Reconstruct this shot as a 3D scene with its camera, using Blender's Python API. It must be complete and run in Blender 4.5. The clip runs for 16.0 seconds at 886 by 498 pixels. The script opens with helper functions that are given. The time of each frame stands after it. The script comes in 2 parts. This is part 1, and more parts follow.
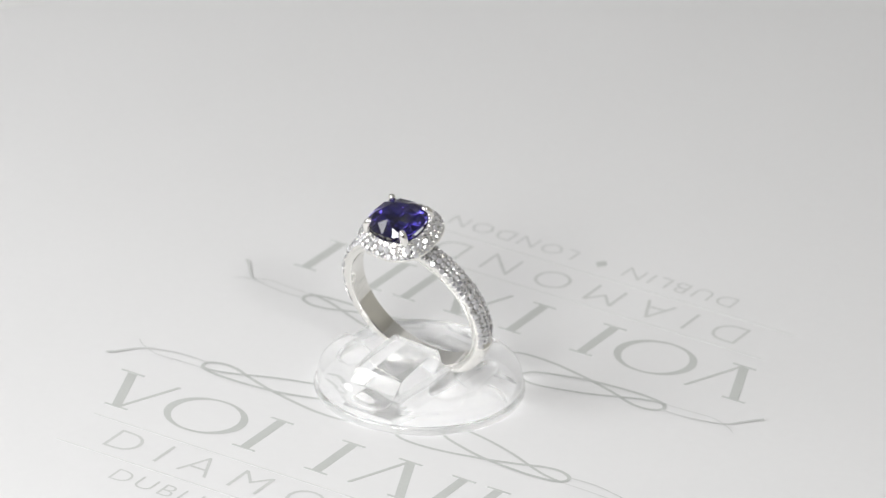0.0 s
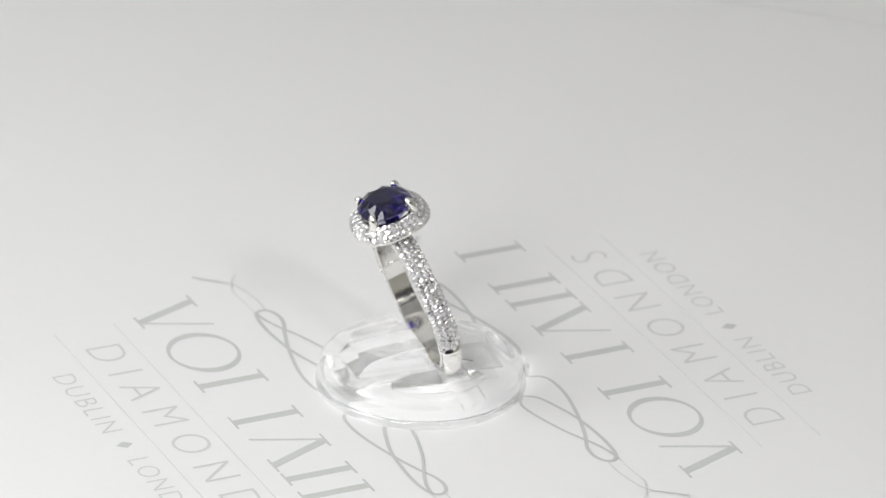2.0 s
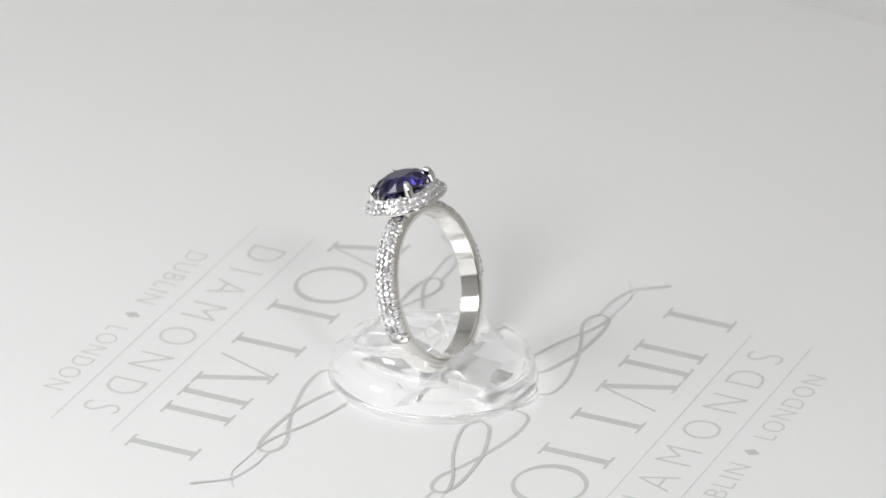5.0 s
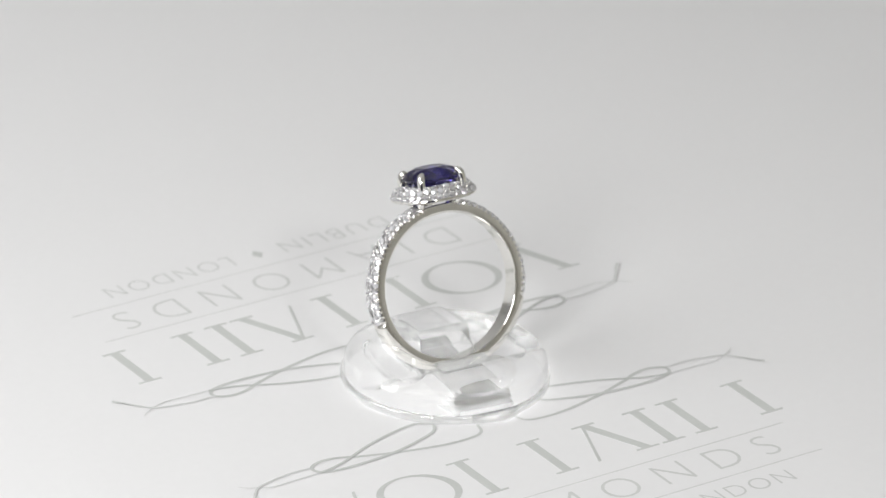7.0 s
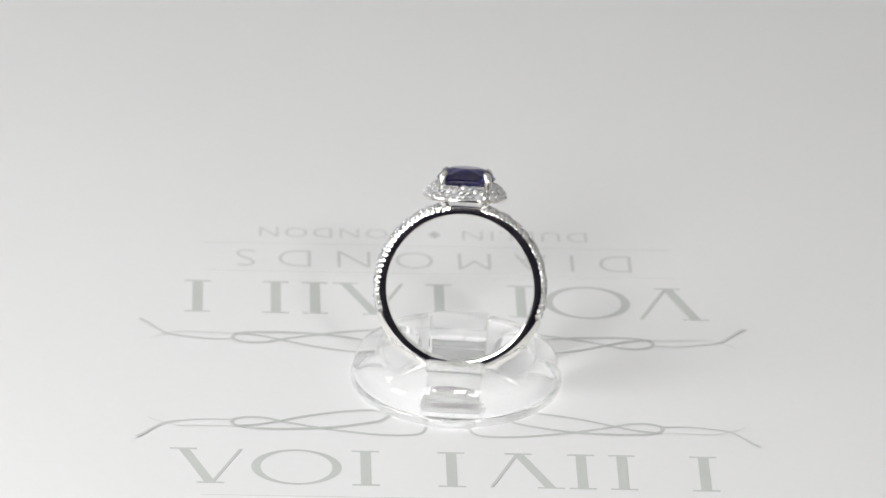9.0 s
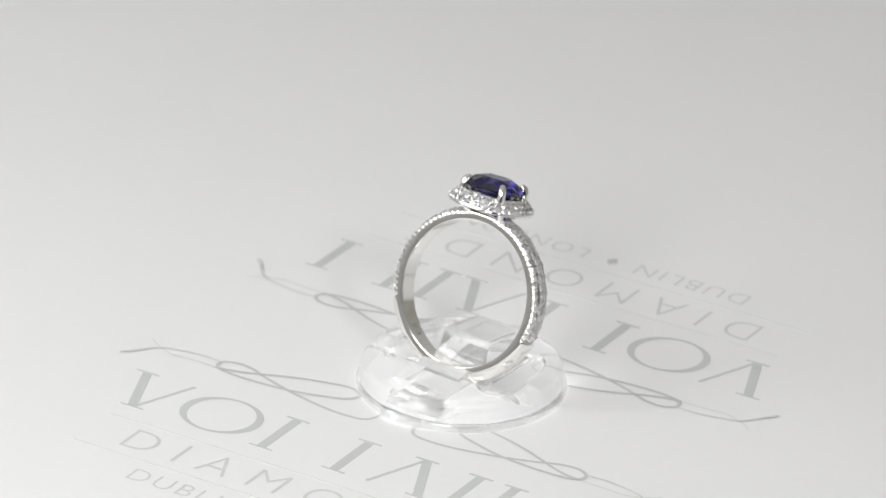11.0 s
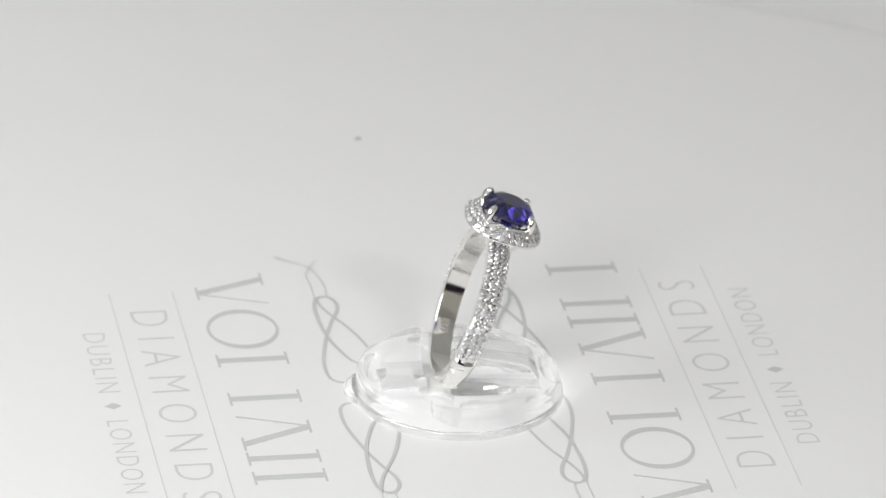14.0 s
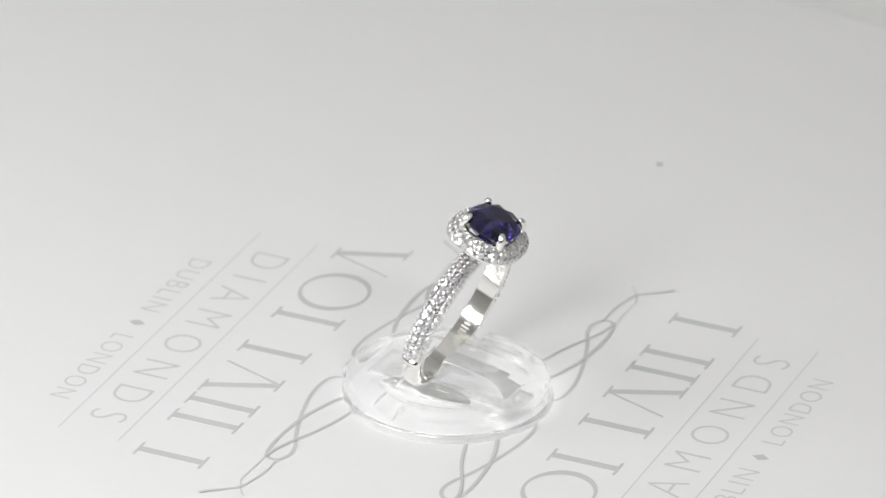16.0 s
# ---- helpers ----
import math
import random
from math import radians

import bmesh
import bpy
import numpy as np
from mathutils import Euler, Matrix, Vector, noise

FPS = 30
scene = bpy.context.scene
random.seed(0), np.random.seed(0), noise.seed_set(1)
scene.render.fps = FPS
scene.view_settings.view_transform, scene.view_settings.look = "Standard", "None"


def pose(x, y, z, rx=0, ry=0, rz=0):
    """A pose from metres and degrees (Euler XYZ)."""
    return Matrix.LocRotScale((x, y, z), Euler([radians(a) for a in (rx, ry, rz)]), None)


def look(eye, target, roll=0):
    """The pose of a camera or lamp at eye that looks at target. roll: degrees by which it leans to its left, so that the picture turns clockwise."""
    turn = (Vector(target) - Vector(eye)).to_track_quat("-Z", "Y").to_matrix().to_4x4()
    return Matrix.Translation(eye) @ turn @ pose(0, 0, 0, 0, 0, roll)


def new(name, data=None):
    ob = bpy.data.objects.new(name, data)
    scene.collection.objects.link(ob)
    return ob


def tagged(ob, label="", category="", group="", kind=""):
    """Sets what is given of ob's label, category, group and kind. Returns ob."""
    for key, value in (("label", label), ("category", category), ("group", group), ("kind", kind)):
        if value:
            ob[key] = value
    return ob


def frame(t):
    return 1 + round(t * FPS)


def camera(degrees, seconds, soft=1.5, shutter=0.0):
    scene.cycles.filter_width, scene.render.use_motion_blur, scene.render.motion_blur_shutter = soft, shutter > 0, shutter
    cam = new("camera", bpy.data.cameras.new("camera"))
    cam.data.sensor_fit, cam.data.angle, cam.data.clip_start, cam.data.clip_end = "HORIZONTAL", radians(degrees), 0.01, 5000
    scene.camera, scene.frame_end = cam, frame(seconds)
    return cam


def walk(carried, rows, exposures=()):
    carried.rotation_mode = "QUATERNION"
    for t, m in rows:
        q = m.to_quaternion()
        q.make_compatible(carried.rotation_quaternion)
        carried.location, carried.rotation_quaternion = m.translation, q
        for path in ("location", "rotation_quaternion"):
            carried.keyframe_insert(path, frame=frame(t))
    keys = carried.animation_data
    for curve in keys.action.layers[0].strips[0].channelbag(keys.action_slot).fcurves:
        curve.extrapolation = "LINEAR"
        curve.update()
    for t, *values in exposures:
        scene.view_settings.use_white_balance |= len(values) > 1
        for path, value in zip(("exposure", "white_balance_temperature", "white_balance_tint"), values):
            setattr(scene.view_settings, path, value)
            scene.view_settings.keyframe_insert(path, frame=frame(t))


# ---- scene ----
# Camera: a long lens about three quarters of a metre from the turntable, standing still.
EYE, TARGET = (0.0, -0.68, 0.35098), (-0.000272, 0.034775, 0.0)
cam = camera(7.433, 16.0, soft=1.4)
# the lens is focused on the ring, with a shallow depth of field
cam.data.dof.use_dof, cam.data.dof.focus_distance, cam.data.dof.aperture_fstop = True, 0.744, 50.0
walk(cam, [(0.0, look(EYE, TARGET, 2.064)), (16.0, look(EYE, TARGET, 2.064))], [(0.0, 0.0), (16.0, 0.0)])

MM = 0.001
RATE = -16.306          # degrees a second, clockwise from above
TABLE_Z = -0.022

# ---- light: two soft lamps either side of the camera, unseen fill panels added beside and above the turntable ----
world = bpy.data.worlds.new("world")
scene.world = world
world.use_nodes = True
world.node_tree.nodes["Background"].inputs["Color"].default_value = (0.9, 0.95, 1.0, 1)
world.node_tree.nodes["Background"].inputs["Strength"].default_value = 0.28


def soft_light(eye, target, size, watts, colour):
    data = bpy.data.lights.new("soft_light", "AREA")
    data.shape, data.size, data.size_y = "RECTANGLE", size[0], size[1]
    data.energy, data.color = watts, colour
    ob = new("soft_light", data)
    ob.matrix_world = look(eye, target)
    return ob


soft_light((-0.14, -0.37, 0.25), (0, 0.02, 0), (0.14, 0.15), 1.24, (1.0, 0.995, 0.99))
soft_light((0.24, -0.50, 0.40), (0, 0.02, 0), (0.065, 0.07), 0.74, (1.0, 0.99, 0.975))
# unseen panel, added to make the card brighter towards the left
soft_light((-0.27, -0.09, 0.23), (0.0, -0.02, 0.0), (0.22, 0.21), 0.78, (0.99, 0.99, 0.99))
# unseen overhead panel, added as weak fill
soft_light((0.0, 0.0, 0.74), (0, 0.0, 0), (0.6, 0.5), 0.2, (0.99, 0.99, 0.99))


# ---- materials ----
def nodes_of(name):
    m = bpy.data.materials.new(name)
    m.use_nodes = True
    nt = m.node_tree
    return m, nt, nt.nodes["Principled BSDF"]


def textured(name, colour, spread, scale, rough, rough_spread=0.1, metal=0.0, bump=0.0, fine=12.0, bump_dist=0.00005, random_piece=0.0):
    """A surface with variation at two scales, bump and uneven gloss; scale in repeats a metre."""
    m, nt, bsdf = nodes_of(name)
    n, l = nt.nodes, nt.links
    co = n.new("ShaderNodeTexCoord")
    big, small = n.new("ShaderNodeTexNoise"), n.new("ShaderNodeTexNoise")
    big.inputs["Scale"].default_value, small.inputs["Scale"].default_value = scale, scale * fine
    big.inputs["Detail"].default_value, small.inputs["Detail"].default_value = 4, 3
    for t in (big, small):
        l.new(co.outputs["Object"], t.inputs["Vector"])
    mix = n.new("ShaderNodeMath")
    mix.operation = "MULTIPLY_ADD"
    l.new(small.outputs["Fac"], mix.inputs[0])
    mix.inputs[1].default_value = 0.45
    half = n.new("ShaderNodeMath")
    half.operation = "MULTIPLY"
    l.new(big.outputs["Fac"], half.inputs[0])
    half.inputs[1].default_value = 0.55
    l.new(half.outputs[0], mix.inputs[2])
    ramp = n.new("ShaderNodeValToRGB")
    ramp.color_ramp.elements[0].position, ramp.color_ramp.elements[1].position = 0.3, 0.7
    lo = [max(0.0, c * (1 - spread)) for c in colour]
    hi = [min(1.0, c * (1 + spread)) for c in colour]
    ramp.color_ramp.elements[0].color, ramp.color_ramp.elements[1].color = (*lo, 1), (*hi, 1)
    l.new(mix.outputs[0], ramp.inputs["Fac"])
    l.new(ramp.outputs["Color"], bsdf.inputs["Base Color"])
    rr = n.new("ShaderNodeMapRange")
    rr.inputs["From Min"].default_value, rr.inputs["From Max"].default_value = 0.3, 0.7
    rr.inputs["To Min"].default_value, rr.inputs["To Max"].default_value = max(0.0, rough - rough_spread), rough + rough_spread
    l.new(mix.outputs[0], rr.inputs["Value"])
    l.new(rr.outputs["Result"], bsdf.inputs["Roughness"])
    bsdf.inputs["Metallic"].default_value = metal
    if bump:
        b = n.new("ShaderNodeBump")
        b.inputs["Strength"].default_value, b.inputs["Distance"].default_value = bump, bump_dist
        l.new(small.outputs["Fac"], b.inputs["Height"])
        l.new(b.outputs["Normal"], bsdf.inputs["Normal"])
    return m


def clear(name, colour, ior, rough, marks=0.0, scale=900.0):
    """A clear solid, with faint moulding waves where marks is set."""
    m, nt, bsdf = nodes_of(name)
    n, l = nt.nodes, nt.links
    bsdf.inputs["Base Color"].default_value = (*colour, 1)
    bsdf.inputs["Transmission Weight"].default_value = 1.0
    bsdf.inputs["IOR"].default_value = ior
    bsdf.inputs["Roughness"].default_value = rough
    if marks:
        co, t, b = n.new("ShaderNodeTexCoord"), n.new("ShaderNodeTexNoise"), n.new("ShaderNodeBump")
        t.inputs["Scale"].default_value, t.inputs["Detail"].default_value = scale, 2
        l.new(co.outputs["Object"], t.inputs["Vector"])
        l.new(t.outputs["Fac"], b.inputs["Height"])
        b.inputs["Strength"].default_value, b.inputs["Distance"].default_value = marks, 0.0002
        l.new(b.outputs["Normal"], bsdf.inputs["Normal"])
    return m


PAPER = textured("satin_white_card", (0.765, 0.765, 0.77), 0.015, 14, 0.42, 0.06, bump=0.06, fine=60, bump_dist=0.00002)
INK = textured("grey_print", (0.53, 0.545, 0.53), 0.06, 120, 0.5, 0.06, fine=20)
WORD_INK = textured("light_grey_print", (0.585, 0.597, 0.585), 0.06, 120, 0.5, 0.06, fine=20)
THIN_INK = textured("pale_grey_print", (0.62, 0.63, 0.62), 0.06, 120, 0.5, 0.06, fine=20)
SPOT = textured("dust_spot", (0.45, 0.45, 0.45), 0.1, 900, 0.8, 0.1)
TABLE = textured("white_table_laminate", (0.88, 0.88, 0.875), 0.02, 9, 0.5, 0.08, bump=0.05, fine=40)
# tint for the unseen east walls, added to warm the ring's reflections
CREAM_REFLECTOR = textured("cream_reflector_fabric", (0.68, 0.667, 0.615), 0.06, 6, 0.85, 0.05, bump=0.1, fine=60, bump_dist=0.0004)
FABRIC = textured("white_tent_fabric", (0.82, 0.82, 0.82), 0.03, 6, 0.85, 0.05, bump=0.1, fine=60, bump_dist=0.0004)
# purplish dark, chosen for what the band's side reflects
ROOM = textured("dark_cloth", (0.06, 0.045, 0.11), 0.15, 8, 0.9, 0.05)
GOLD = textured("polished_white_gold", (0.88, 0.868, 0.832), 0.02, 300, 0.09, 0.04, metal=1.0, bump=0.02, fine=10, bump_dist=0.00001)
BEAD = textured("white_gold_bead", (0.88, 0.87, 0.85), 0.03, 700, 0.14, 0.05, metal=1.0)
STAMP = textured("oxidised_engraving", (0.58, 0.57, 0.53), 0.1, 900, 0.4, 0.1, metal=1.0)


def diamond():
    """Brilliants: clear facets, with mirror gloss and diffuse white mixed in to stand for their sparkle."""
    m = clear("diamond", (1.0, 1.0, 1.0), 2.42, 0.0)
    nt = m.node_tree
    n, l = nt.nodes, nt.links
    sparkle_gloss, mix = n.new("ShaderNodeBsdfGlossy"), n.new("ShaderNodeMixShader")
    sparkle_gloss.inputs["Color"].default_value, sparkle_gloss.inputs["Roughness"].default_value = (0.99, 0.99, 1.0, 1), 0.03
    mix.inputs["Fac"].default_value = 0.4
    sparkle_white, last = n.new("ShaderNodeBsdfDiffuse"), n.new("ShaderNodeMixShader")
    sparkle_white.inputs["Color"].default_value = (0.9, 0.9, 0.93, 1)
    # the painted white share differs at random from stone to stone
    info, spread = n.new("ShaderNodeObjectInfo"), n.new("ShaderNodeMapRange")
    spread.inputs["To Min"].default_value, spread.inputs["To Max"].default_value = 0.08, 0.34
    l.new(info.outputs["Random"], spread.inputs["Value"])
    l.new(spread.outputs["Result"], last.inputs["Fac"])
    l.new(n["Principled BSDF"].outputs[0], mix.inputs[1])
    l.new(sparkle_gloss.outputs[0], mix.inputs[2])
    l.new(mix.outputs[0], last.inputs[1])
    l.new(sparkle_white.outputs[0], last.inputs[2])
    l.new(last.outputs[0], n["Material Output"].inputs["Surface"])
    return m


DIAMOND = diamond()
SAPPHIRE = clear("sapphire", (0.025, 0.019, 0.165), 1.72, 0.0)


def acrylic():
    """Clear moulded plastic: light is bent or passes straight, a milky white share clouds it and stands for light
    caught inside, and grazing faces shine.
    """
    m = clear("clear_acrylic", (0.82, 0.825, 0.82), 1.49, 0.0, 0.3, 330.0)
    nt = m.node_tree
    n, l = nt.nodes, nt.links
    straight, gloss = n.new("ShaderNodeBsdfTransparent"), n.new("ShaderNodeBsdfGlossy")
    straight.inputs["Color"].default_value = (0.92, 0.92, 0.92, 1)
    gloss.inputs["Roughness"].default_value = 0.03
    one, two = n.new("ShaderNodeMixShader"), n.new("ShaderNodeMixShader")
    one.inputs["Fac"].default_value = 0.15
    # slight cloudiness, mixed in mainly to brighten the plastic
    hazy_fill, through_hazy_fill, both, three = n.new("ShaderNodeBsdfDiffuse"), n.new("ShaderNodeBsdfTranslucent"), n.new("ShaderNodeMixShader"), n.new("ShaderNodeMixShader")
    hazy_fill.inputs["Color"].default_value = through_hazy_fill.inputs["Color"].default_value = (0.96, 0.965, 0.96, 1)
    both.inputs["Fac"].default_value, three.inputs["Fac"].default_value = 0.4, 0.05
    l.new(hazy_fill.outputs[0], both.inputs[1])
    l.new(through_hazy_fill.outputs[0], both.inputs[2])
    facing, power, gain = n.new("ShaderNodeLayerWeight"), n.new("ShaderNodeMath"), n.new("ShaderNodeMath")
    power.operation, power.inputs[1].default_value = "POWER", 3.0
    gain.operation, gain.inputs[1].default_value, gain.inputs[2].default_value = "MULTIPLY_ADD", 0.55, 0.05
    l.new(facing.outputs["Facing"], power.inputs[0])
    l.new(power.outputs[0], gain.inputs[0])
    l.new(gain.outputs[0], two.inputs["Fac"])
    l.new(n["Principled BSDF"].outputs[0], one.inputs[1])
    l.new(straight.outputs[0], one.inputs[2])
    l.new(one.outputs[0], three.inputs[1])
    l.new(both.outputs[0], three.inputs[2])
    l.new(three.outputs[0], two.inputs[1])
    l.new(gloss.outputs[0], two.inputs[2])
    l.new(two.outputs[0], n["Material Output"].inputs["Surface"])
    return m


ACRYLIC = acrylic()


# ---- helpers of the scene ----
def part(name, bm, material, parent=None, label="", smooth=False):
    me = bpy.data.meshes.new(name)
    bm.normal_update()
    bm.to_mesh(me)
    bm.free()
    if smooth:
        me.shade_smooth()
    me.materials.append(material)
    ob = new(name, me)
    if parent is not None:
        ob.parent = parent
    if label:
        ob["label"] = label
    return ob


def share(name, ob, m, parent):
    """One more object on the mesh of ob."""
    o = new(name, ob.data)
    o.parent = parent
    o.matrix_basis = m
    return o


def loft(bm, rings, closed=True, cap_start=False, cap_end=False):
    """Skin a list of rings of points, all of one length."""
    rows = [[bm.verts.new(p) for p in ring] for ring in rings]
    k = len(rows[0])
    for a, b in zip(rows, rows[1:]):
        for i in range(k if closed else k - 1):
            j = (i + 1) % k
            bm.faces.new((a[i], a[j], b[j], b[i]))
    if cap_start:
        bm.faces.new(rows[0][::-1])
    if cap_end:
        bm.faces.new(rows[-1])
    return rows


def box(bm, x0, y0, z0, x1, y1, z1):
    v = [bm.verts.new((x, y, z)) for z in (z0, z1) for x, y in ((x0, y0), (x1, y0), (x1, y1), (x0, y1))]
    for f in ((3, 2, 1, 0), (4, 5, 6, 7), (0, 1, 5, 4), (1, 2, 6, 5), (2, 3, 7, 6), (3, 0, 4, 7)):
        bm.faces.new([v[i] for i in f])


def slab(name, x0, y0, z0, x1, y1, z1, material, label, category):
    bm = bmesh.new()
    box(bm, x0, y0, z0, x1, y1, z1)
    return tagged(part(name, bm, material), label, category, kind="structure")


def tube(bm, points, radii, n=12):
    """A round rod along points, with rounded ends."""
    pts = [Vector(p) for p in points]
    rings = []
    for i, (p, r) in enumerate(zip(pts, radii)):
        d = (pts[min(i + 1, len(pts) - 1)] - pts[max(i - 1, 0)]).normalized()
        a = d.orthogonal().normalized()
        if rings and abs(d.dot(side)) < 0.99:
            a = (side - d * d.dot(side)).normalized()
        side = a
        b = d.cross(a)
        rings.append([p + (a * math.cos(t) + b * math.sin(t)) * r for t in (2 * math.pi * k / n for k in range(n))])
    loft(bm, rings, True, True, True)


def cushion(t, a, b, power):
    """A point of a rounded square, half sizes a and b, at the angle t."""
    c, s = math.cos(t), math.sin(t)
    r = (abs(c) ** power + abs(s) ** power) ** (-1 / power)
    return a * r * c, b * r * s


# ---- the set ----
slab("table", -0.9, -1.2, TABLE_Z - 0.03, 0.9, 0.62, TABLE_Z, TABLE, "white laminate table under the turntable", "table")
# all out of view: walls and cloths added for bounce light and the ring's reflections
slab("wall_north", -0.65, 0.60, TABLE_Z, 0.65, 0.62, 0.80, FABRIC, "white fabric back wall of the light tent", "wall")
slab("wall_west", -0.67, -0.60, TABLE_Z, -0.65, 0.62, 0.80, FABRIC, "white fabric side wall of the light tent", "wall")
slab("wall_east", 0.65, -0.60, TABLE_Z, 0.67, 0.62, 0.80, CREAM_REFLECTOR, "unseen side wall, tinted cream to warm reflections in the ring", "wall")
slab("ceiling", -0.67, -0.60, 0.80, 0.67, 0.62, 0.82, FABRIC, "white fabric top of the light tent", "ceiling")
slab("wall_south", -0.27, -0.62, 0.56, 0.27, -0.60, 0.82, FABRIC, "unseen white panel added above the opening to whiten the stones", "wall")
slab("wall_south_west", -0.67, -0.62, TABLE_Z, -0.27, -0.60, 0.82, FABRIC, "white fabric front panel of the light tent", "wall")
slab("wall_south_east", 0.27, -0.62, TABLE_Z, 0.67, -0.60, 0.82, CREAM_REFLECTOR, "unseen front panel, tinted cream to warm reflections in the ring", "wall")
slab("wall_far_south", -0.67, -1.24, TABLE_Z, 0.67, -1.22, 0.82, ROOM, "unseen dark cloth added behind the camera for dark reflections", "wall")
slab("wall_far_west", -0.67, -1.22, TABLE_Z, -0.65, -0.62, 0.82, ROOM, "unseen dark cloth added beside the camera for dark reflections", "wall")
slab("wall_far_east", 0.65, -1.22, TABLE_Z, 0.67, -0.62, 0.82, ROOM, "unseen dark cloth added beside the camera for dark reflections", "wall")
slab("ceiling_far", -0.67, -1.24, 0.82, 0.67, -0.62, 0.84, ROOM, "unseen dark cloth added over the camera for dark reflections", "ceiling")


# ---- the turntable with its printed card ----
def turntable():
    root = tagged(new("turntable"), "white oval turntable card with grey printed lettering and scrolls", "turntable")
    # oval board with a softly rounded rim, 3 mm thick
    bm = bmesh.new()
    rings = []
    for inset, z in ((0.6, -3.0), (0.1, -2.6), (0.0, -1.5), (0.1, -0.5), (0.5, -0.1), (1.2, 0.0)):
        ring = []
        for i in range(128):
            t = 2 * math.pi * i / 128
            x, y = (132 - inset) * math.cos(t), (114.4 - inset) * math.sin(t)
            q = Matrix.Rotation(radians(28.5), 2) @ Vector((x, y))
            ring.append((q.x * MM, q.y * MM, z * MM))
        rings.append(ring)
    loft(bm, rings, True, True, True)
    part("board", bm, PAPER, root)
    bm = bmesh.new()
    loft(bm, [[(r * MM * math.cos(t), r * MM * math.sin(t), z) for t in (2 * math.pi * k / 64 for k in range(64))]
              for r, z in ((62, TABLE_Z), (64, TABLE_Z + 0.001), (64, -0.0045), (62, -0.003))], True, True, True)
    part("drum", bm, TABLE, root, "white turning drum under the card")
    return root


LOGO = Matrix.Rotation(radians(-30.97), 4, "Z")
CENTRE = Vector((-0.823, -0.27, 0)) * MM


def logo_pose(flip):
    return Matrix.Translation(CENTRE) @ (Matrix.Rotation(math.pi, 4, "Z") if flip else Matrix()) @ LOGO


def flat(bm, outline, z0=0.0, z1=0.03):
    """A thin printed patch with the outline given in millimetres."""
    loft(bm, [[(u * MM, v * MM, z * MM) for u, v in outline] for z in (z0, z1)], True, False, True)


def ribbon(bm, controls, w0, w1, steps=10, lift=0.03, brush=False):
    """A drawn stroke through control points; its width swells from w0 at the ends to w1, or, as with a brush, towards its last end."""
    p = [Vector((*c, 0)) for c in controls]
    p = [2 * p[0] - p[1]] + p + [2 * p[-1] - p[-2]]
    line = []
    for i in range(1, len(p) - 2):
        for k in range(steps):
            t = k / steps
            a, b, c, d = p[i - 1:i + 3]
            line.append(0.5 * (2 * b + (c - a) * t + (2 * a - 5 * b + 4 * c - d) * t * t + (3 * b - a - 3 * c + d) * t ** 3))
    line.append(p[-2])
    n = len(line)
    left, right = [], []
    for i, q in enumerate(line):
        d = (line[min(i + 1, n - 1)] - line[max(i - 1, 0)]).normalized()
        w = (w0 + (w1 - w0) * (i / (n - 1) if brush else math.sin(math.pi * i / (n - 1)) ** 0.6)) / 2
        s = Vector((-d.y, d.x, 0)) * w
        z = (lift + 0.05 * i / n) * MM
        left.append(bm.verts.new(((q.x + s.x) * MM, (q.y + s.y) * MM, z)))
        right.append(bm.verts.new(((q.x - s.x) * MM, (q.y - s.y) * MM, z)))
    for i in range(n - 1):
        bm.faces.new((right[i], right[i + 1], left[i + 1], left[i]))


def lettering(name, text, size, spacing, u, v, parent, material, m, width, weight=0.0):
    """A printed word in the built-in font, centred on u, with its baseline at v and the width given, in millimetres."""
    data = bpy.data.curves.new(name, "FONT")
    data.body, data.size, data.space_character, data.align_x = text, 1.0, spacing, "CENTER"
    data.offset, data.resolution_u = weight, 4
    ob = bpy.data.objects.new(name, data)
    scene.collection.objects.link(ob)
    dg = bpy.context.evaluated_depsgraph_get()
    me = bpy.data.meshes.new_from_object(ob.evaluated_get(dg))
    bpy.data.objects.remove(ob)
    xs = [q.co.x for q in me.vertices]
    ys = [q.co.y for q in me.vertices]
    sx, sy = width / (max(xs) - min(xs)), size / (max(ys) - min(ys))
    mid, low = (max(xs) + min(xs)) / 2, min(ys)
    for q in me.vertices:
        q.co = (((q.co.x - mid) * sx + u) * MM, ((q.co.y - low) * sy + v) * MM, 0.03 * MM)
    me.materials.clear()
    me.materials.append(material)
    word = new(name, me)
    word.parent, word.matrix_basis = parent, m
    return word


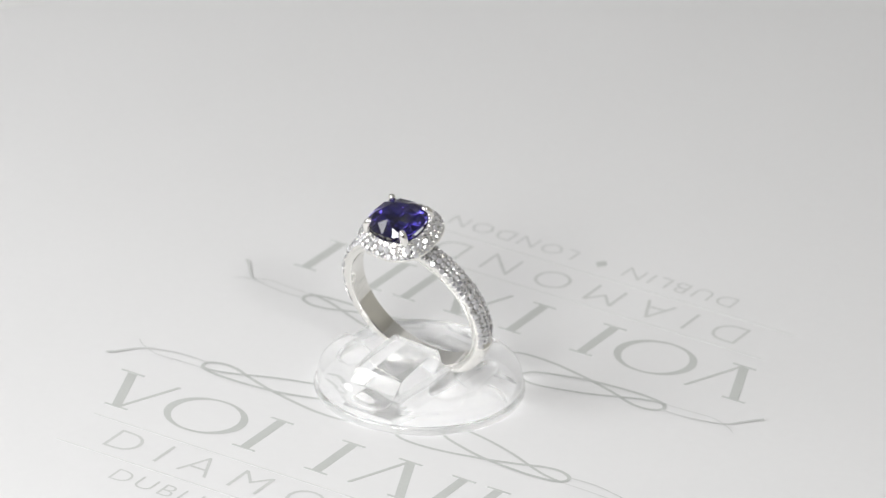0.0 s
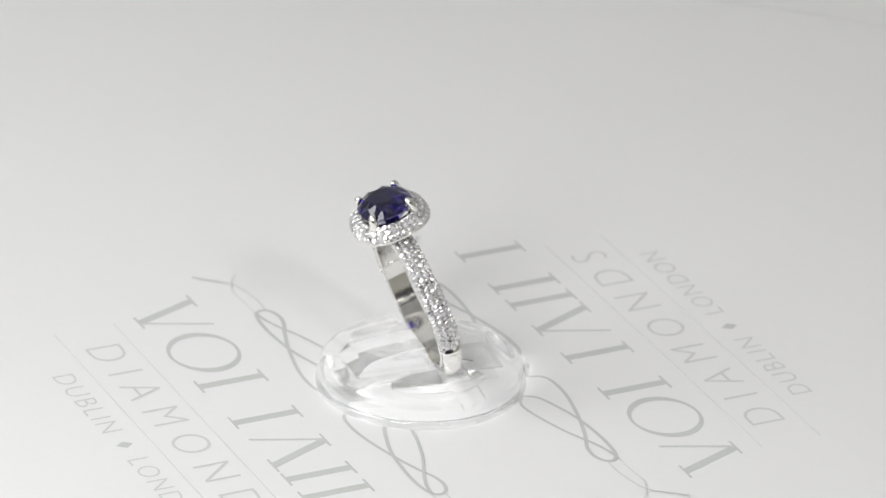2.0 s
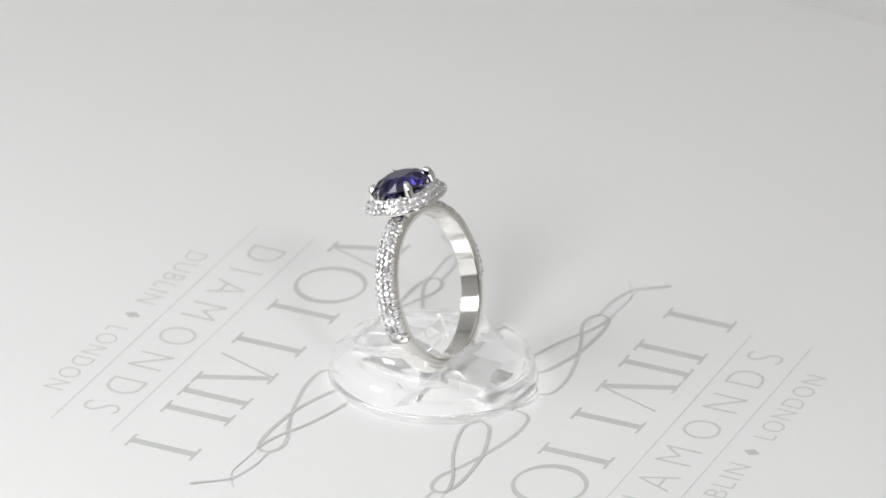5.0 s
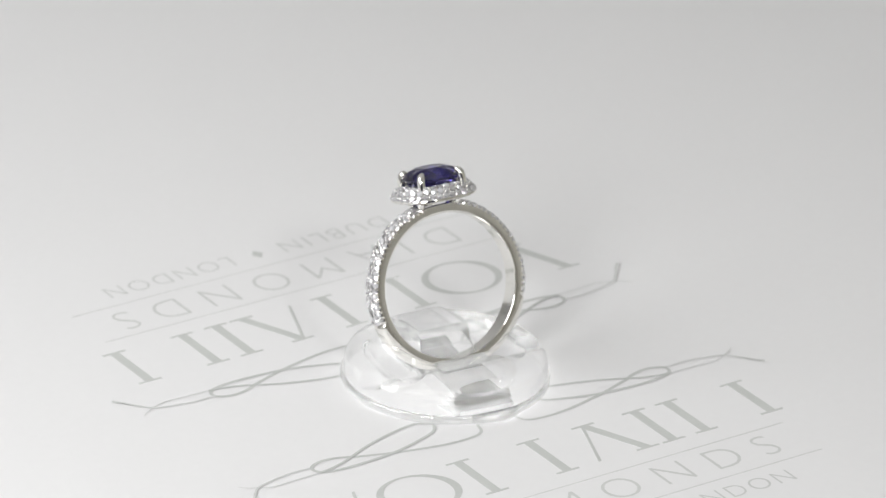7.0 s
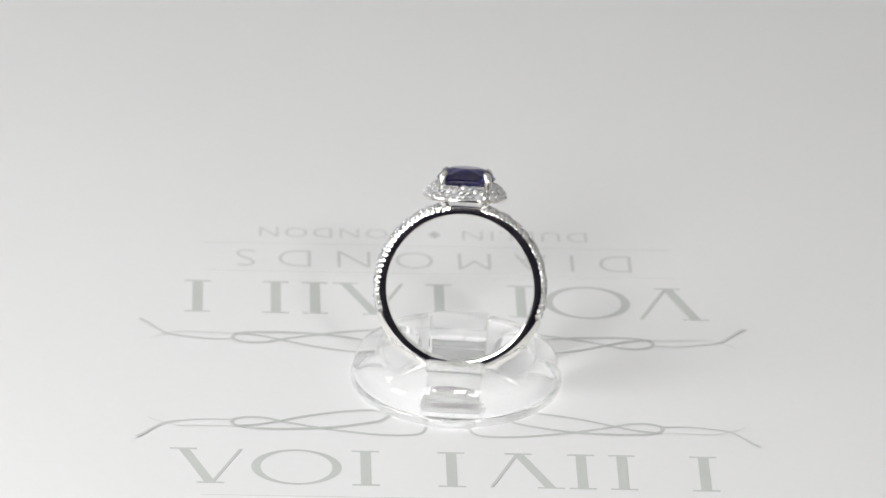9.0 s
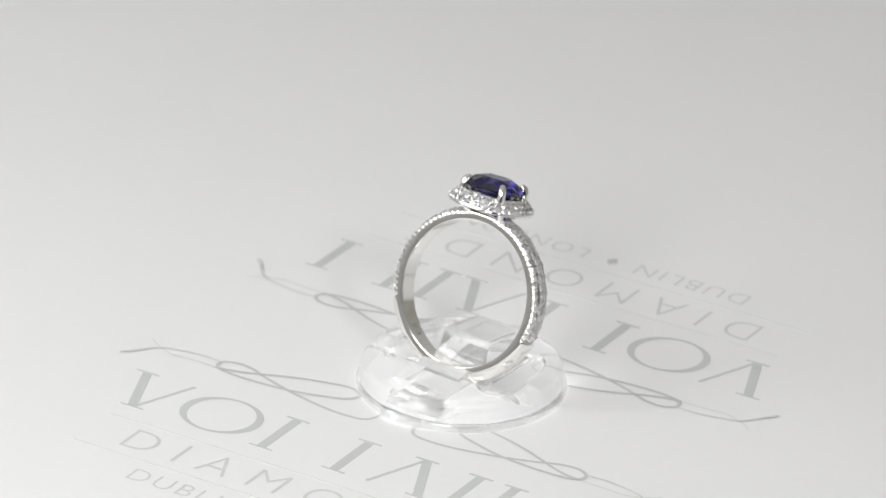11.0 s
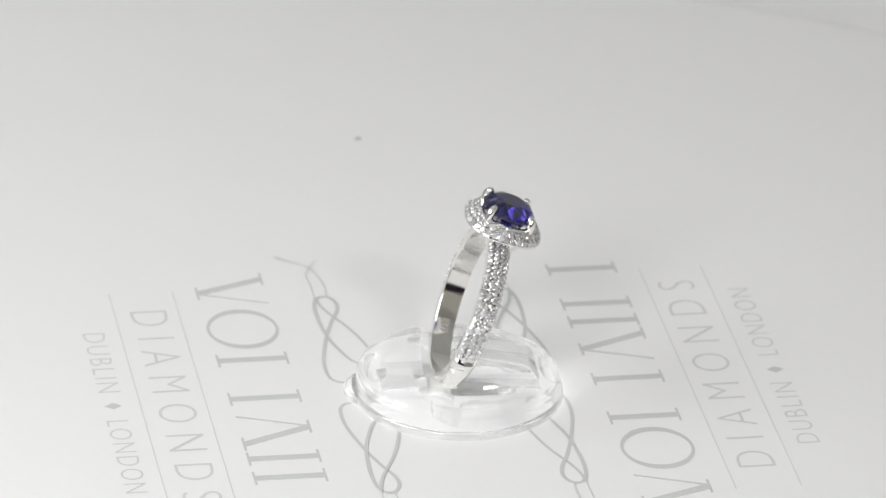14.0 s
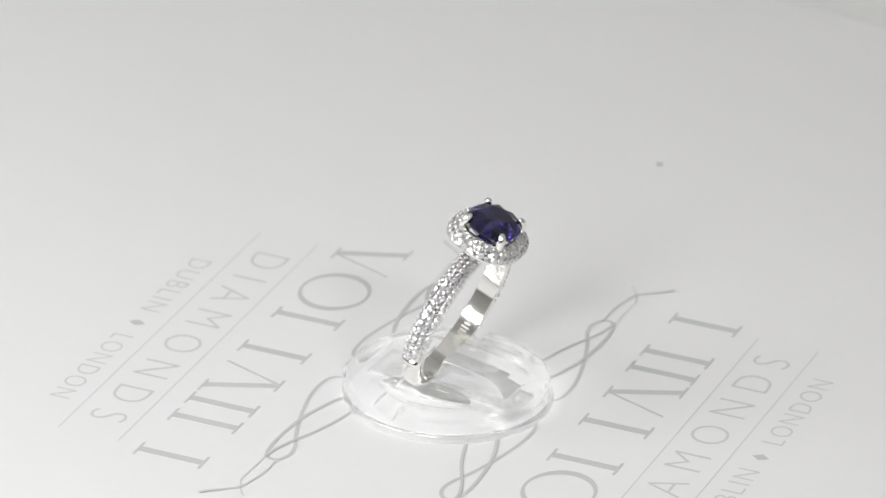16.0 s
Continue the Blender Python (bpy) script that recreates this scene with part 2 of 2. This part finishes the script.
def print_copy(root, flip):
    """One printed emblem: a row of plain strokes for the name, two words between rules, and a woven scroll."""
    m = logo_pose(flip)

    def piece(name, bm, material, label=""):
        o = part(name, bm, material, root, label)
        o.matrix_basis = m
        return o

    base, top = -24.6, -16.8

    def stroke(u0, u1, w):
        bm = bmesh.new()
        flat(bm, [(u0 - w / 2, base), (u0 + w / 2, base), (u1 + w / 2, top), (u1 - w / 2, top)], z1=0.03 if w > 1 else 0.06)
        piece("emblem_stroke", bm, INK)
        for u, v in ((u0, base), (u1, top)):
            if w > 1:
                bm = bmesh.new()
                flat(bm, [(u - 1.5, v - 0.14), (u + 1.5, v - 0.14), (u + 1.5, v + 0.14), (u - 1.5, v + 0.14)], z1=0.045)
                piece("emblem_tick", bm, INK)

    # the chevrons' slender arms, then the heavy strokes
    for u0, u1, w in ((-26.0, -22.9, 0.38), (4.5, 7.5, 0.38), (-26.2, -29.2, 1.2), (-9.2, -9.2, 1.15), (0.2, 0.2, 1.15), (11.0, 7.6, 1.2), (14.5, 14.5, 1.15), (19.0, 19.0, 1.15), (28.0, 28.0, 1.15)):
        stroke(u0, u1, w)
    # the ring among the strokes, heavier at its sides
    bm = bmesh.new()
    n = 56
    outer = [(-16.8 + 4.95 * math.cos(t), -20.7 + 4.1 * math.sin(t)) for t in (2 * math.pi * k / n for k in range(n))]
    inner = [(-16.8 + 3.95 * math.cos(t), -20.7 + 3.75 * math.sin(t)) for t in (2 * math.pi * k / n for k in range(n))]
    loft(bm, [[(a * MM, b * MM, 0.03 * MM) for a, b in inner], [(a * MM, b * MM, 0.03 * MM) for a, b in outer]])
    bmesh.ops.reverse_faces(bm, faces=bm.faces)
    piece("emblem_ring", bm, INK)
    lettering("lettering", "DIAMONDS", 4.3, 1.6, 0.6, -33.0, root, WORD_INK, m, 46.0, -0.018)
    lettering("lettering", "DUBLIN", 2.5, 1.15, -10.2, -39.0, root, WORD_INK, m, 14.6, -0.014)
    lettering("lettering", "LONDON", 2.5, 1.15, 12.4, -39.0, root, WORD_INK, m, 17.0, -0.014)
    bm = bmesh.new()
    flat(bm, [(0.4 - 0.75, -37.75), (0.4, -38.75), (0.4 + 0.75, -37.75), (0.4, -36.75)])
    piece("diamond_mark", bm, INK)
    for v in (-27.4, -34.7):
        bm = bmesh.new()
        flat(bm, [(-27.2, v - 0.07), (27.4, v - 0.07), (27.4, v + 0.07), (-27.2, v + 0.07)])
        piece("rule", bm, THIN_INK)
    loop = [(-2.3, -10.2), (-2.9, -11.8), (-4.6, -12.4), (-8.2, -12.3), (-13.4, -11.2), (-17.6, -9.9), (-20.1, -8.9), (-22.2, -8.7), (-23.7, -9.4),
            (-23.7, -10.5), (-22.2, -11.2), (-18.7, -11.4), (-13.8, -11.0), (-10.5, -10.2), (-7.5, -9.1), (-6.4, -7.6)]
    tail = [(-6.4, -7.6), (-8.2, -6.6), (-11.0, -6.9), (-15.5, -8.2), (-19.7, -10.0), (-22.0, -10.7), (-23.7, -10.9)]
    thin = [(-23.7, -10.9), (-27.0, -11.0), (-29.5, -11.1), (-31.2, -10.5), (-32.4, -9.9), (-33.2, -9.2)]
    fine = [(-23.9, -9.5), (-26.4, -9.4), (-28.7, -9.7)]
    tip = [(-28.6, -9.7), (-31.2, -10.4), (-32.7, -11.9), (-33.6, -13.1), (-34.5, -14.0)]
    for side in (1, -1):
        for k, (points, w0, w1, ink) in enumerate(((loop, 0.36, 0.44, INK), (tail, 0.36, 0.36, INK), (thin, 0.1, 0.15, THIN_INK), (fine, 0.2, 0.2, THIN_INK), (tip, 0.14, 0.44, WORD_INK))):
            bm = bmesh.new()
            ribbon(bm, [(side * a, b - 0.42) for a, b in points], w0, w1, lift=0.03 + 0.025 * k, brush=points is tip)
            piece("scroll_stroke", bm, ink)


table_thing = turntable()
print_copy(table_thing, False)
print_copy(table_thing, True)
for x, y, r in ((55.2, -34.5, 0.45), (0.0, 0.0, 0.3)):
    bm = bmesh.new()
    flat(bm, [(x + r * (1 + 0.2 * math.sin(3 * t)) * math.cos(t), y + r * math.sin(t)) for t in (2 * math.pi * k / 14 for k in range(14))])
    part("speck", bm, SPOT, table_thing, "tiny dark speck on the card")


# ---- the ring ----
LEAN, LEAN_AZ = radians(19.5), radians(-126.0)
UP = Vector((math.sin(LEAN) * math.cos(LEAN_AZ), math.sin(LEAN) * math.sin(LEAN_AZ), math.cos(LEAN)))
AXIS = Vector((math.cos(LEAN) * math.cos(LEAN_AZ), math.cos(LEAN) * math.sin(LEAN_AZ), -math.sin(LEAN)))
STONE = Vector((-5.39, -4.51, 23.0)) * MM
RING_AT = STONE - 12.6 * MM * UP
RING_POSE = Matrix.Translation(RING_AT) @ Matrix((AXIS.cross(UP), AXIS, UP)).transposed().to_4x4()
PAVE_FROM, PAVE_TO = 13.0, 108.0


def smooth_step(a, b, x):
    t = min(1.0, max(0.0, (x - a) / (b - a)))
    return t * t * (3 - 2 * t)


def cut_stone(n, table, mid, girdle, edge, pavilion, culet, power=2.0, stretch=(1.0, 1.0)):
    """A faceted stone; each level is (radius, height): table, star points, girdle, its lower edge, pavilion points; culet is a height."""
    bm = bmesh.new()

    def level(spec, count, shift):
        r, z = spec
        return [bm.verts.new((*cushion(2 * math.pi * (k + shift) / count, r * stretch[0], r * stretch[1], power), z)) for k in range(count)]

    top, star = level(table, n, 0.0), level(mid, n, 0.5)
    upper, lower, pav = level(girdle, 2 * n, 0.0), level(edge, 2 * n, 0.0), level(pavilion, n, 0.5)
    tip = bm.verts.new((0, 0, culet))
    bm.faces.new(top)
    for i in range(n):
        j, o = (i + 1) % n, (2 * i + 1) % (2 * n)
        bm.faces.new((top[i], star[i], top[j]))
        bm.faces.new((top[i], star[i - 1], upper[2 * i], star[i]))
        bm.faces.new((star[i], upper[2 * i], upper[o]))
        bm.faces.new((star[i], upper[o], upper[(o + 1) % (2 * n)]))
        bm.faces.new((lower[2 * i], pav[i], lower[o]))
        bm.faces.new((lower[o], pav[i], lower[(o + 1) % (2 * n)]))
        bm.faces.new((pav[i - 1], pav[i], lower[2 * i]))
        bm.faces.new((pav[i - 1], tip, pav[i]))
    for k in range(2 * n):
        q = (k + 1) % (2 * n)
        bm.faces.new((upper[k], lower[k], lower[q], upper[q]))
    bmesh.ops.recalc_face_normals(bm, faces=bm.faces)
    return bm


def basis(at, normal, size, spin):
    z = Vector(normal).normalized()
    x = z.orthogonal().normalized()
    return Matrix.Translation(at) @ Matrix((x, z.cross(x), z)).transposed().to_4x4() @ Matrix.Rotation(spin, 4, "Z") @ Matrix.Diagonal((size, size, size, 1))


def ring():
    root = tagged(new("ring"), "white gold halo ring with blue cushion sapphire and small diamonds", "ring")
    rnd = random.Random(4)
    # the band: flat sides, comfort inside, a floor for the stones above, a polished dome below
    bm = bmesh.new()
    rings = []
    for i in range(640):
        phi = 360.0 * i / 640
        a = radians(phi)
        off = abs((phi + 180) % 360 - 180)
        plain = smooth_step(PAVE_TO - 1.5, PAVE_TO + 2.5, off)
        scallop = 0.24 * abs(math.cos(math.pi * (off - PAVE_FROM - 2.5) / 4.0)) * smooth_step(PAVE_FROM - 2, PAVE_FROM, off) * (1 - plain)
        rim = 9.52 - 0.2 * smooth_step(30, 0, off) - scallop + 0.08 * plain
        crown = 9.30 + (0.56 * plain)
        w = 1.24
        court = smooth_step(85, 140, off)
        half = [(0.0, 8.22), (w - 0.12, 8.22), (w - 0.045, 8.275), (w - 0.015, 8.4), (w, 8.72 + 0.1 * court), (w - 0.01 - 0.03 * court, rim - 0.24 - 0.3 * court),
                (w - 0.05 - 0.12 * court, rim - 0.1 - 0.18 * court), (w - 0.13 - 0.27 * court, rim - 0.06 * court), (w - 0.4 - 0.22 * court, rim * 0.35 + crown * 0.65), (0.0, crown)]
        outline = half + [(-y, r) for y, r in half[-2:0:-1]]
        rings.append([(r * math.sin(a) * MM, y * MM, r * math.cos(a) * MM) for y, r in outline])
    rings.append(rings[0])
    loft(bm, rings)
    bmesh.ops.remove_doubles(bm, verts=bm.verts, dist=1e-7)
    bmesh.ops.recalc_face_normals(bm, faces=bm.faces)
    band = part("band", bm, GOLD, root, "polished white gold band", smooth=True)
    band.data.set_sharp_from_angle(angle=radians(32))
    # the stamped hallmark inside the band, as plain bars
    for phi, high in ((-132.0, 0.4), (-135.0, 0.5), (-138.0, 0.4), (-141.0, 0.46)):
        bm = bmesh.new()
        rows = []
        for k in range(5):
            a = radians(phi + 0.5 * k)
            rows.append([(r * math.sin(a) * MM, y * MM, r * math.cos(a) * MM) for y, r in ((-high, 8.26), (high, 8.26), (high, 8.205), (-high, 8.205))])
        loft(bm, rows, True, True, True)
        bmesh.ops.recalc_face_normals(bm, faces=bm.faces)
        part("hallmark", bm, STAMP, root, "tiny stamped mark inside the band")
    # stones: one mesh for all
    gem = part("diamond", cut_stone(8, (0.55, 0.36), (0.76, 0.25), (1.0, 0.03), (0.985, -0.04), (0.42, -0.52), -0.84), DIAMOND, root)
    gem_used = False

    def set_gem(at, normal, size):
        nonlocal gem_used
        m = basis(Vector(at) * MM, Vector(normal) + Vector((rnd.uniform(-.3, .3), rnd.uniform(-.3, .3), rnd.uniform(-.3, .3))), size * MM, rnd.uniform(0, 3))
        if not gem_used:
            gem.matrix_basis, gem_used = m, True
        else:
            share("diamond", gem, m, root)

    bm = bmesh.new()
    bmesh.ops.create_icosphere(bm, subdivisions=2, radius=1.0)
    bead = part("bead", bm, BEAD, root, smooth=True)
    bead_used = False

    def set_bead(at, size):
        nonlocal bead_used
        m = Matrix.Translation(Vector(at) * MM) @ Matrix.Diagonal((size * MM, size * MM, size * MM, 1))
        if not bead_used:
            bead.matrix_basis, bead_used = m, True
        else:
            share("bead", bead, m, root)

    step = 4.0
    for side in (1, -1):
        for row, y in enumerate((-0.99, -0.33, 0.33, 0.99)):
            phi = PAVE_FROM + 2.5 + (step / 2 if row % 2 else 0)
            while phi < PAVE_TO - 1.0:
                a, b = radians(phi) * side, radians(phi + step / 2) * side
                d, e = Vector((math.sin(a), 0, math.cos(a))), Vector((math.sin(b), 0, math.cos(b)))
                r = 9.60 if abs(y) < 0.5 else 9.40
                set_gem(d * (r + rnd.uniform(-.04, .06)) + Vector((0, y + rnd.uniform(-.04, .04), 0)), d + Vector((0, y * 0.65, 0)), 0.345 + rnd.uniform(-.04, .04))
                set_bead(e * (r + 0.05) + Vector((0, y * 1.03, 0)), 0.085 + rnd.uniform(0, .02))
                phi += step
    # the halo: a cushion-shaped collar that slopes outwards
    bm = bmesh.new()
    n = 96
    rows = []
    for inset, z in ((1.62, 11.72), (1.55, 10.4), (1.25, 9.95), (0.25, 9.98), (0.02, 10.1), (0.0, 10.28), (0.12, 10.45), (0.35, 10.75), (0.95, 11.45), (1.3, 11.72)):
        rows.append([(*(c * MM for c in cushion(2 * math.pi * k / n, 4.66 - inset, 4.44 - inset, 2.5)), z * MM) for k in range(n)])
    rows.append(rows[0])
    loft(bm, rows)
    bmesh.ops.remove_doubles(bm, verts=bm.verts, dist=1e-7)
    bmesh.ops.recalc_face_normals(bm, faces=bm.faces)
    halo = part("halo", bm, GOLD, root, "pave diamond halo collar", smooth=True)
    halo.data.set_sharp_from_angle(angle=radians(45))
    for row, (count, inset, z, out) in enumerate(((37, 0.20, 10.62, 2.0), (33, 0.62, 11.17, 1.1), (28, 1.12, 11.58, 0.4))):
        for k in range(count):
            t = 2 * math.pi * (k + 0.5 * (row % 2)) / count
            x, y = cushion(t, 4.66 - inset, 4.44 - inset, 2.5)
            set_gem((x, y, z), (math.cos(t) * out, math.sin(t) * out, 1.0), 0.385 + rnd.uniform(-.04, .04))
            t += math.pi / count
            x, y = cushion(t, 4.66 - inset, 4.44 - inset, 2.5)
            set_bead((x + 0.06 * math.cos(t) * out, y + 0.06 * math.sin(t) * out, z + 0.09), 0.09)
    # the basket below the halo and its four claws
    bm = bmesh.new()
    rows = []
    for a, b, z in ((3.05, 2.8, 10.0), (2.9, 2.6, 9.78), (2.6, 2.3, 9.74), (2.6, 2.3, 10.0)):
        rows.append([(*(c * MM for c in cushion(2 * math.pi * k / 48, a, b, 2.6)), z * MM) for k in range(48)])
    rows.append(rows[0])
    loft(bm, rows)
    bmesh.ops.remove_doubles(bm, verts=bm.verts, dist=1e-7)
    bmesh.ops.recalc_face_normals(bm, faces=bm.faces)
    part("basket", bm, GOLD, root, "white gold collar under the halo", smooth=True)
    for sx in (1, -1):
        for sy in (1, -1):
            bm = bmesh.new()
            tube(bm, [(sx * x * MM, sy * y * MM, z * MM) for x, y, z in ((2.15, 0.75, 9.0), (2.3, 1.1, 9.4), (2.5, 1.6, 9.85))], [0.42 * MM, 0.36 * MM, 0.34 * MM], 10)
            bmesh.ops.recalc_face_normals(bm, faces=bm.faces)
            part("strut", bm, GOLD, root, smooth=True)
    for sx in (1, -1):
        for sy in (1, -1):
            bm = bmesh.new()
            path = ((2.6, 10.2), (2.58, 11.4), (2.56, 12.1), (2.51, 12.5), (2.37, 12.8), (2.18, 12.97), (2.02, 13.03))
            tube(bm, [(sx * a * MM, sy * a * 0.94 * MM, z * MM) for a, z in path], [r * MM for r in (0.44, 0.45, 0.46, 0.46, 0.43, 0.36, 0.14)], 14)
            bmesh.ops.recalc_face_normals(bm, faces=bm.faces)
            part("claw", bm, GOLD, root, "rounded white gold claw", smooth=True)
    # the sapphire: a shallow domed crown over a deep pavilion
    bm = cut_stone(8, (1.55, 13.5), (2.4, 13.2), (3.18, 12.42), (3.18, 12.3), (1.9, 10.9), 9.4, 2.45, (1.03, 0.95))
    bmesh.ops.scale(bm, vec=(MM, MM, MM), verts=bm.verts)
    part("sapphire", bm, SAPPHIRE, root, "deep blue cushion-cut sapphire")
    return root


# ---- the clear stand ----
STAND_AT = Vector((-2.35, -0.5, -0.03)) * MM
STAND_POSE = Matrix.Translation(STAND_AT) @ Matrix.Rotation(LEAN_AZ - math.pi / 2, 4, "Z")


def solid(bm):
    me = bpy.data.meshes.new("solid")
    bmesh.ops.recalc_face_normals(bm, faces=bm.faces)
    bm.to_mesh(me)
    bm.free()
    return new("solid", me)


def stand():
    """A moulded clear button: a rimmed dish, an arched bar across it, a slanting slot through both and a tab at its foot."""
    bm = bmesh.new()
    profile = [(11.2, 0.0), (11.35, 0.1), (11.5, 1.4), (11.45, 2.3), (11.25, 2.75), (10.9, 3.05), (10.3, 3.2), (9.5, 3.25), (8.0, 3.3), (5.0, 3.4), (0.5, 3.45)]
    loft(bm, [[(r * MM * math.cos(t), r * MM * math.sin(t), z * MM) for t in (2 * math.pi * k / 96 for k in range(96))] for r, z in profile], True, True, True)
    body = solid(bm)
    cutters = []
    # the slot that grips the band, leaning with it
    bm = bmesh.new()
    box(bm, -14 * MM, -1.45 * MM, -9.75 * MM, 14 * MM, 1.45 * MM, 6 * MM)
    c = solid(bm)
    c.matrix_world = STAND_POSE.inverted() @ RING_POSE
    cutters.append(c)
    # an unseen hollow added under the bar, for grey reflections inside it
    bm = bmesh.new()
    box(bm, -3.0 * MM, -8.6 * MM, -1.0 * MM, 3.0 * MM, 8.8 * MM, 0.7 * MM)
    cutters.append(solid(bm))
    # scooped hollows either side of the bar and at its raised end
    for x, y, z, a, b, c in ((6.5, 0.4, 4.3, 2.7, 6.0, 2.9), (-6.5, 0.4, 4.3, 2.7, 6.0, 2.9), (0.0, 10.6, 5.2, 4.6, 1.9, 3.6), (0.0, -9.4, 4.6, 4.2, 1.5, 2.6)):
        bm = bmesh.new()
        bmesh.ops.create_uvsphere(bm, u_segments=72, v_segments=44, radius=1.0)
        bmesh.ops.transform(bm, matrix=Matrix.Translation(Vector((x, y, z)) * MM) @ Matrix.Diagonal((a * MM, b * MM, c * MM, 1)), verts=bm.verts)
        cutters.append(solid(bm))
    # the arched bar across the drum, with drafted sides
    bm = bmesh.new()
    spans = []
    for k in range(25):
        y = -10.3 + 20.6 * k / 24
        top = 6.0 - 0.02 * y * y - 2.0 * smooth_step(7.4, 9.8, y) if y > 0 else 4.0 - 1.8 * smooth_step(-2.6, -9.2, y)
        half = min(3.3, 0.98 * math.sqrt(11.2 ** 2 - y * y))
        edge = top - 0.4
        spans.append([(x * MM, y * MM, z * MM) for x, z in ((-half, 0.6), (half, 0.6), (half * 0.97, edge), (half * 0.955, top - 0.14), (half * 0.92, top - 0.03), (half * 0.86, top),
                                                          (-half * 0.86, top), (-half * 0.92, top - 0.03), (-half * 0.955, top - 0.14), (-half * 0.97, edge))])
    loft(bm, spans, True, True, True)
    bar = solid(bm)
    for c, how in ((bar, "UNION"), *((k, "DIFFERENCE") for k in cutters)):
        mod = body.modifiers.new("shape", "BOOLEAN")
        mod.object, mod.operation, mod.solver = c, how, "EXACT"
    cutters.append(bar)
    bev = body.modifiers.new("soft", "BEVEL")
    bev.width, bev.segments, bev.limit_method, bev.angle_limit = 0.14 * MM, 2, "ANGLE", radians(35)
    dg = bpy.context.evaluated_depsgraph_get()
    me = bpy.data.meshes.new_from_object(body.evaluated_get(dg))
    for o in (*cutters, body):
        bpy.data.objects.remove(o)
    me.shade_smooth()
    me.set_sharp_from_angle(angle=radians(17))
    me.materials.clear()
    me.materials.append(ACRYLIC)
    root = new("ring_stand")
    drum = new("slotted_drum", me)
    # the flange round its foot
    bm = bmesh.new()
    rim = [(11.47, 0.0), (11.7, 0.0), (11.82, 0.1), (11.86, 0.4), (11.82, 0.72), (11.7, 0.9), (11.55, 0.98), (11.47, 0.98)]
    spin = [[(r * MM * math.cos(t), r * MM * math.sin(t), z * MM) for r, z in rim] for t in (2 * math.pi * k / 120 for k in range(121))]
    loft(bm, spin)
    bmesh.ops.remove_doubles(bm, verts=bm.verts, dist=1e-8)
    bmesh.ops.recalc_face_normals(bm, faces=bm.faces)
    flange = part("flange", bm, ACRYLIC, smooth=True)
    flange.data.set_sharp_from_angle(angle=radians(50))
    # the crescent tab that sticks out at the foot
    bm = bmesh.new()
    rows = []
    for inset, z in ((0.25, 0.0), (0.0, 0.2), (0.0, 0.8), (0.3, 1.05)):
        outer = [(math.cos(t) * (4.0 - inset), -8.85 + math.sin(t) * (4.0 - inset)) for t in (math.radians(-138 + 96 * k / 24) for k in range(25))]
        inner = [(math.cos(t) * 11.9, math.sin(t) * 11.9) for t in (math.radians(-76 - 28 * k / 24) for k in range(25))]
        rows.append([(x * MM, y * MM, z * MM) for x, y in outer + inner])
    loft(bm, rows, True, True, True)
    bmesh.ops.recalc_face_normals(bm, faces=bm.faces)
    tab = part("tab", bm, ACRYLIC)
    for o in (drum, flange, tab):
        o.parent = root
        o.visible_shadow = False       # shadow switched off, so the lamps light the card beneath in full
    return tagged(root, "clear moulded acrylic ring stand with a slanting slot", "ring stand")


ring_thing = ring()
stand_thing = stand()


def motions():
    """The card turns at an even pace; the stand and the ring ride on it."""
    times = [0.5 * k for k in range(33)]

    def turn(t):
        return Matrix.Rotation(radians(RATE * t), 4, "Z")

    walk(table_thing, [(t, turn(t)) for t in times])
    walk(stand_thing, [(t, turn(t) @ STAND_POSE) for t in times])
    walk(ring_thing, [(t, turn(t) @ RING_POSE) for t in times])


motions()
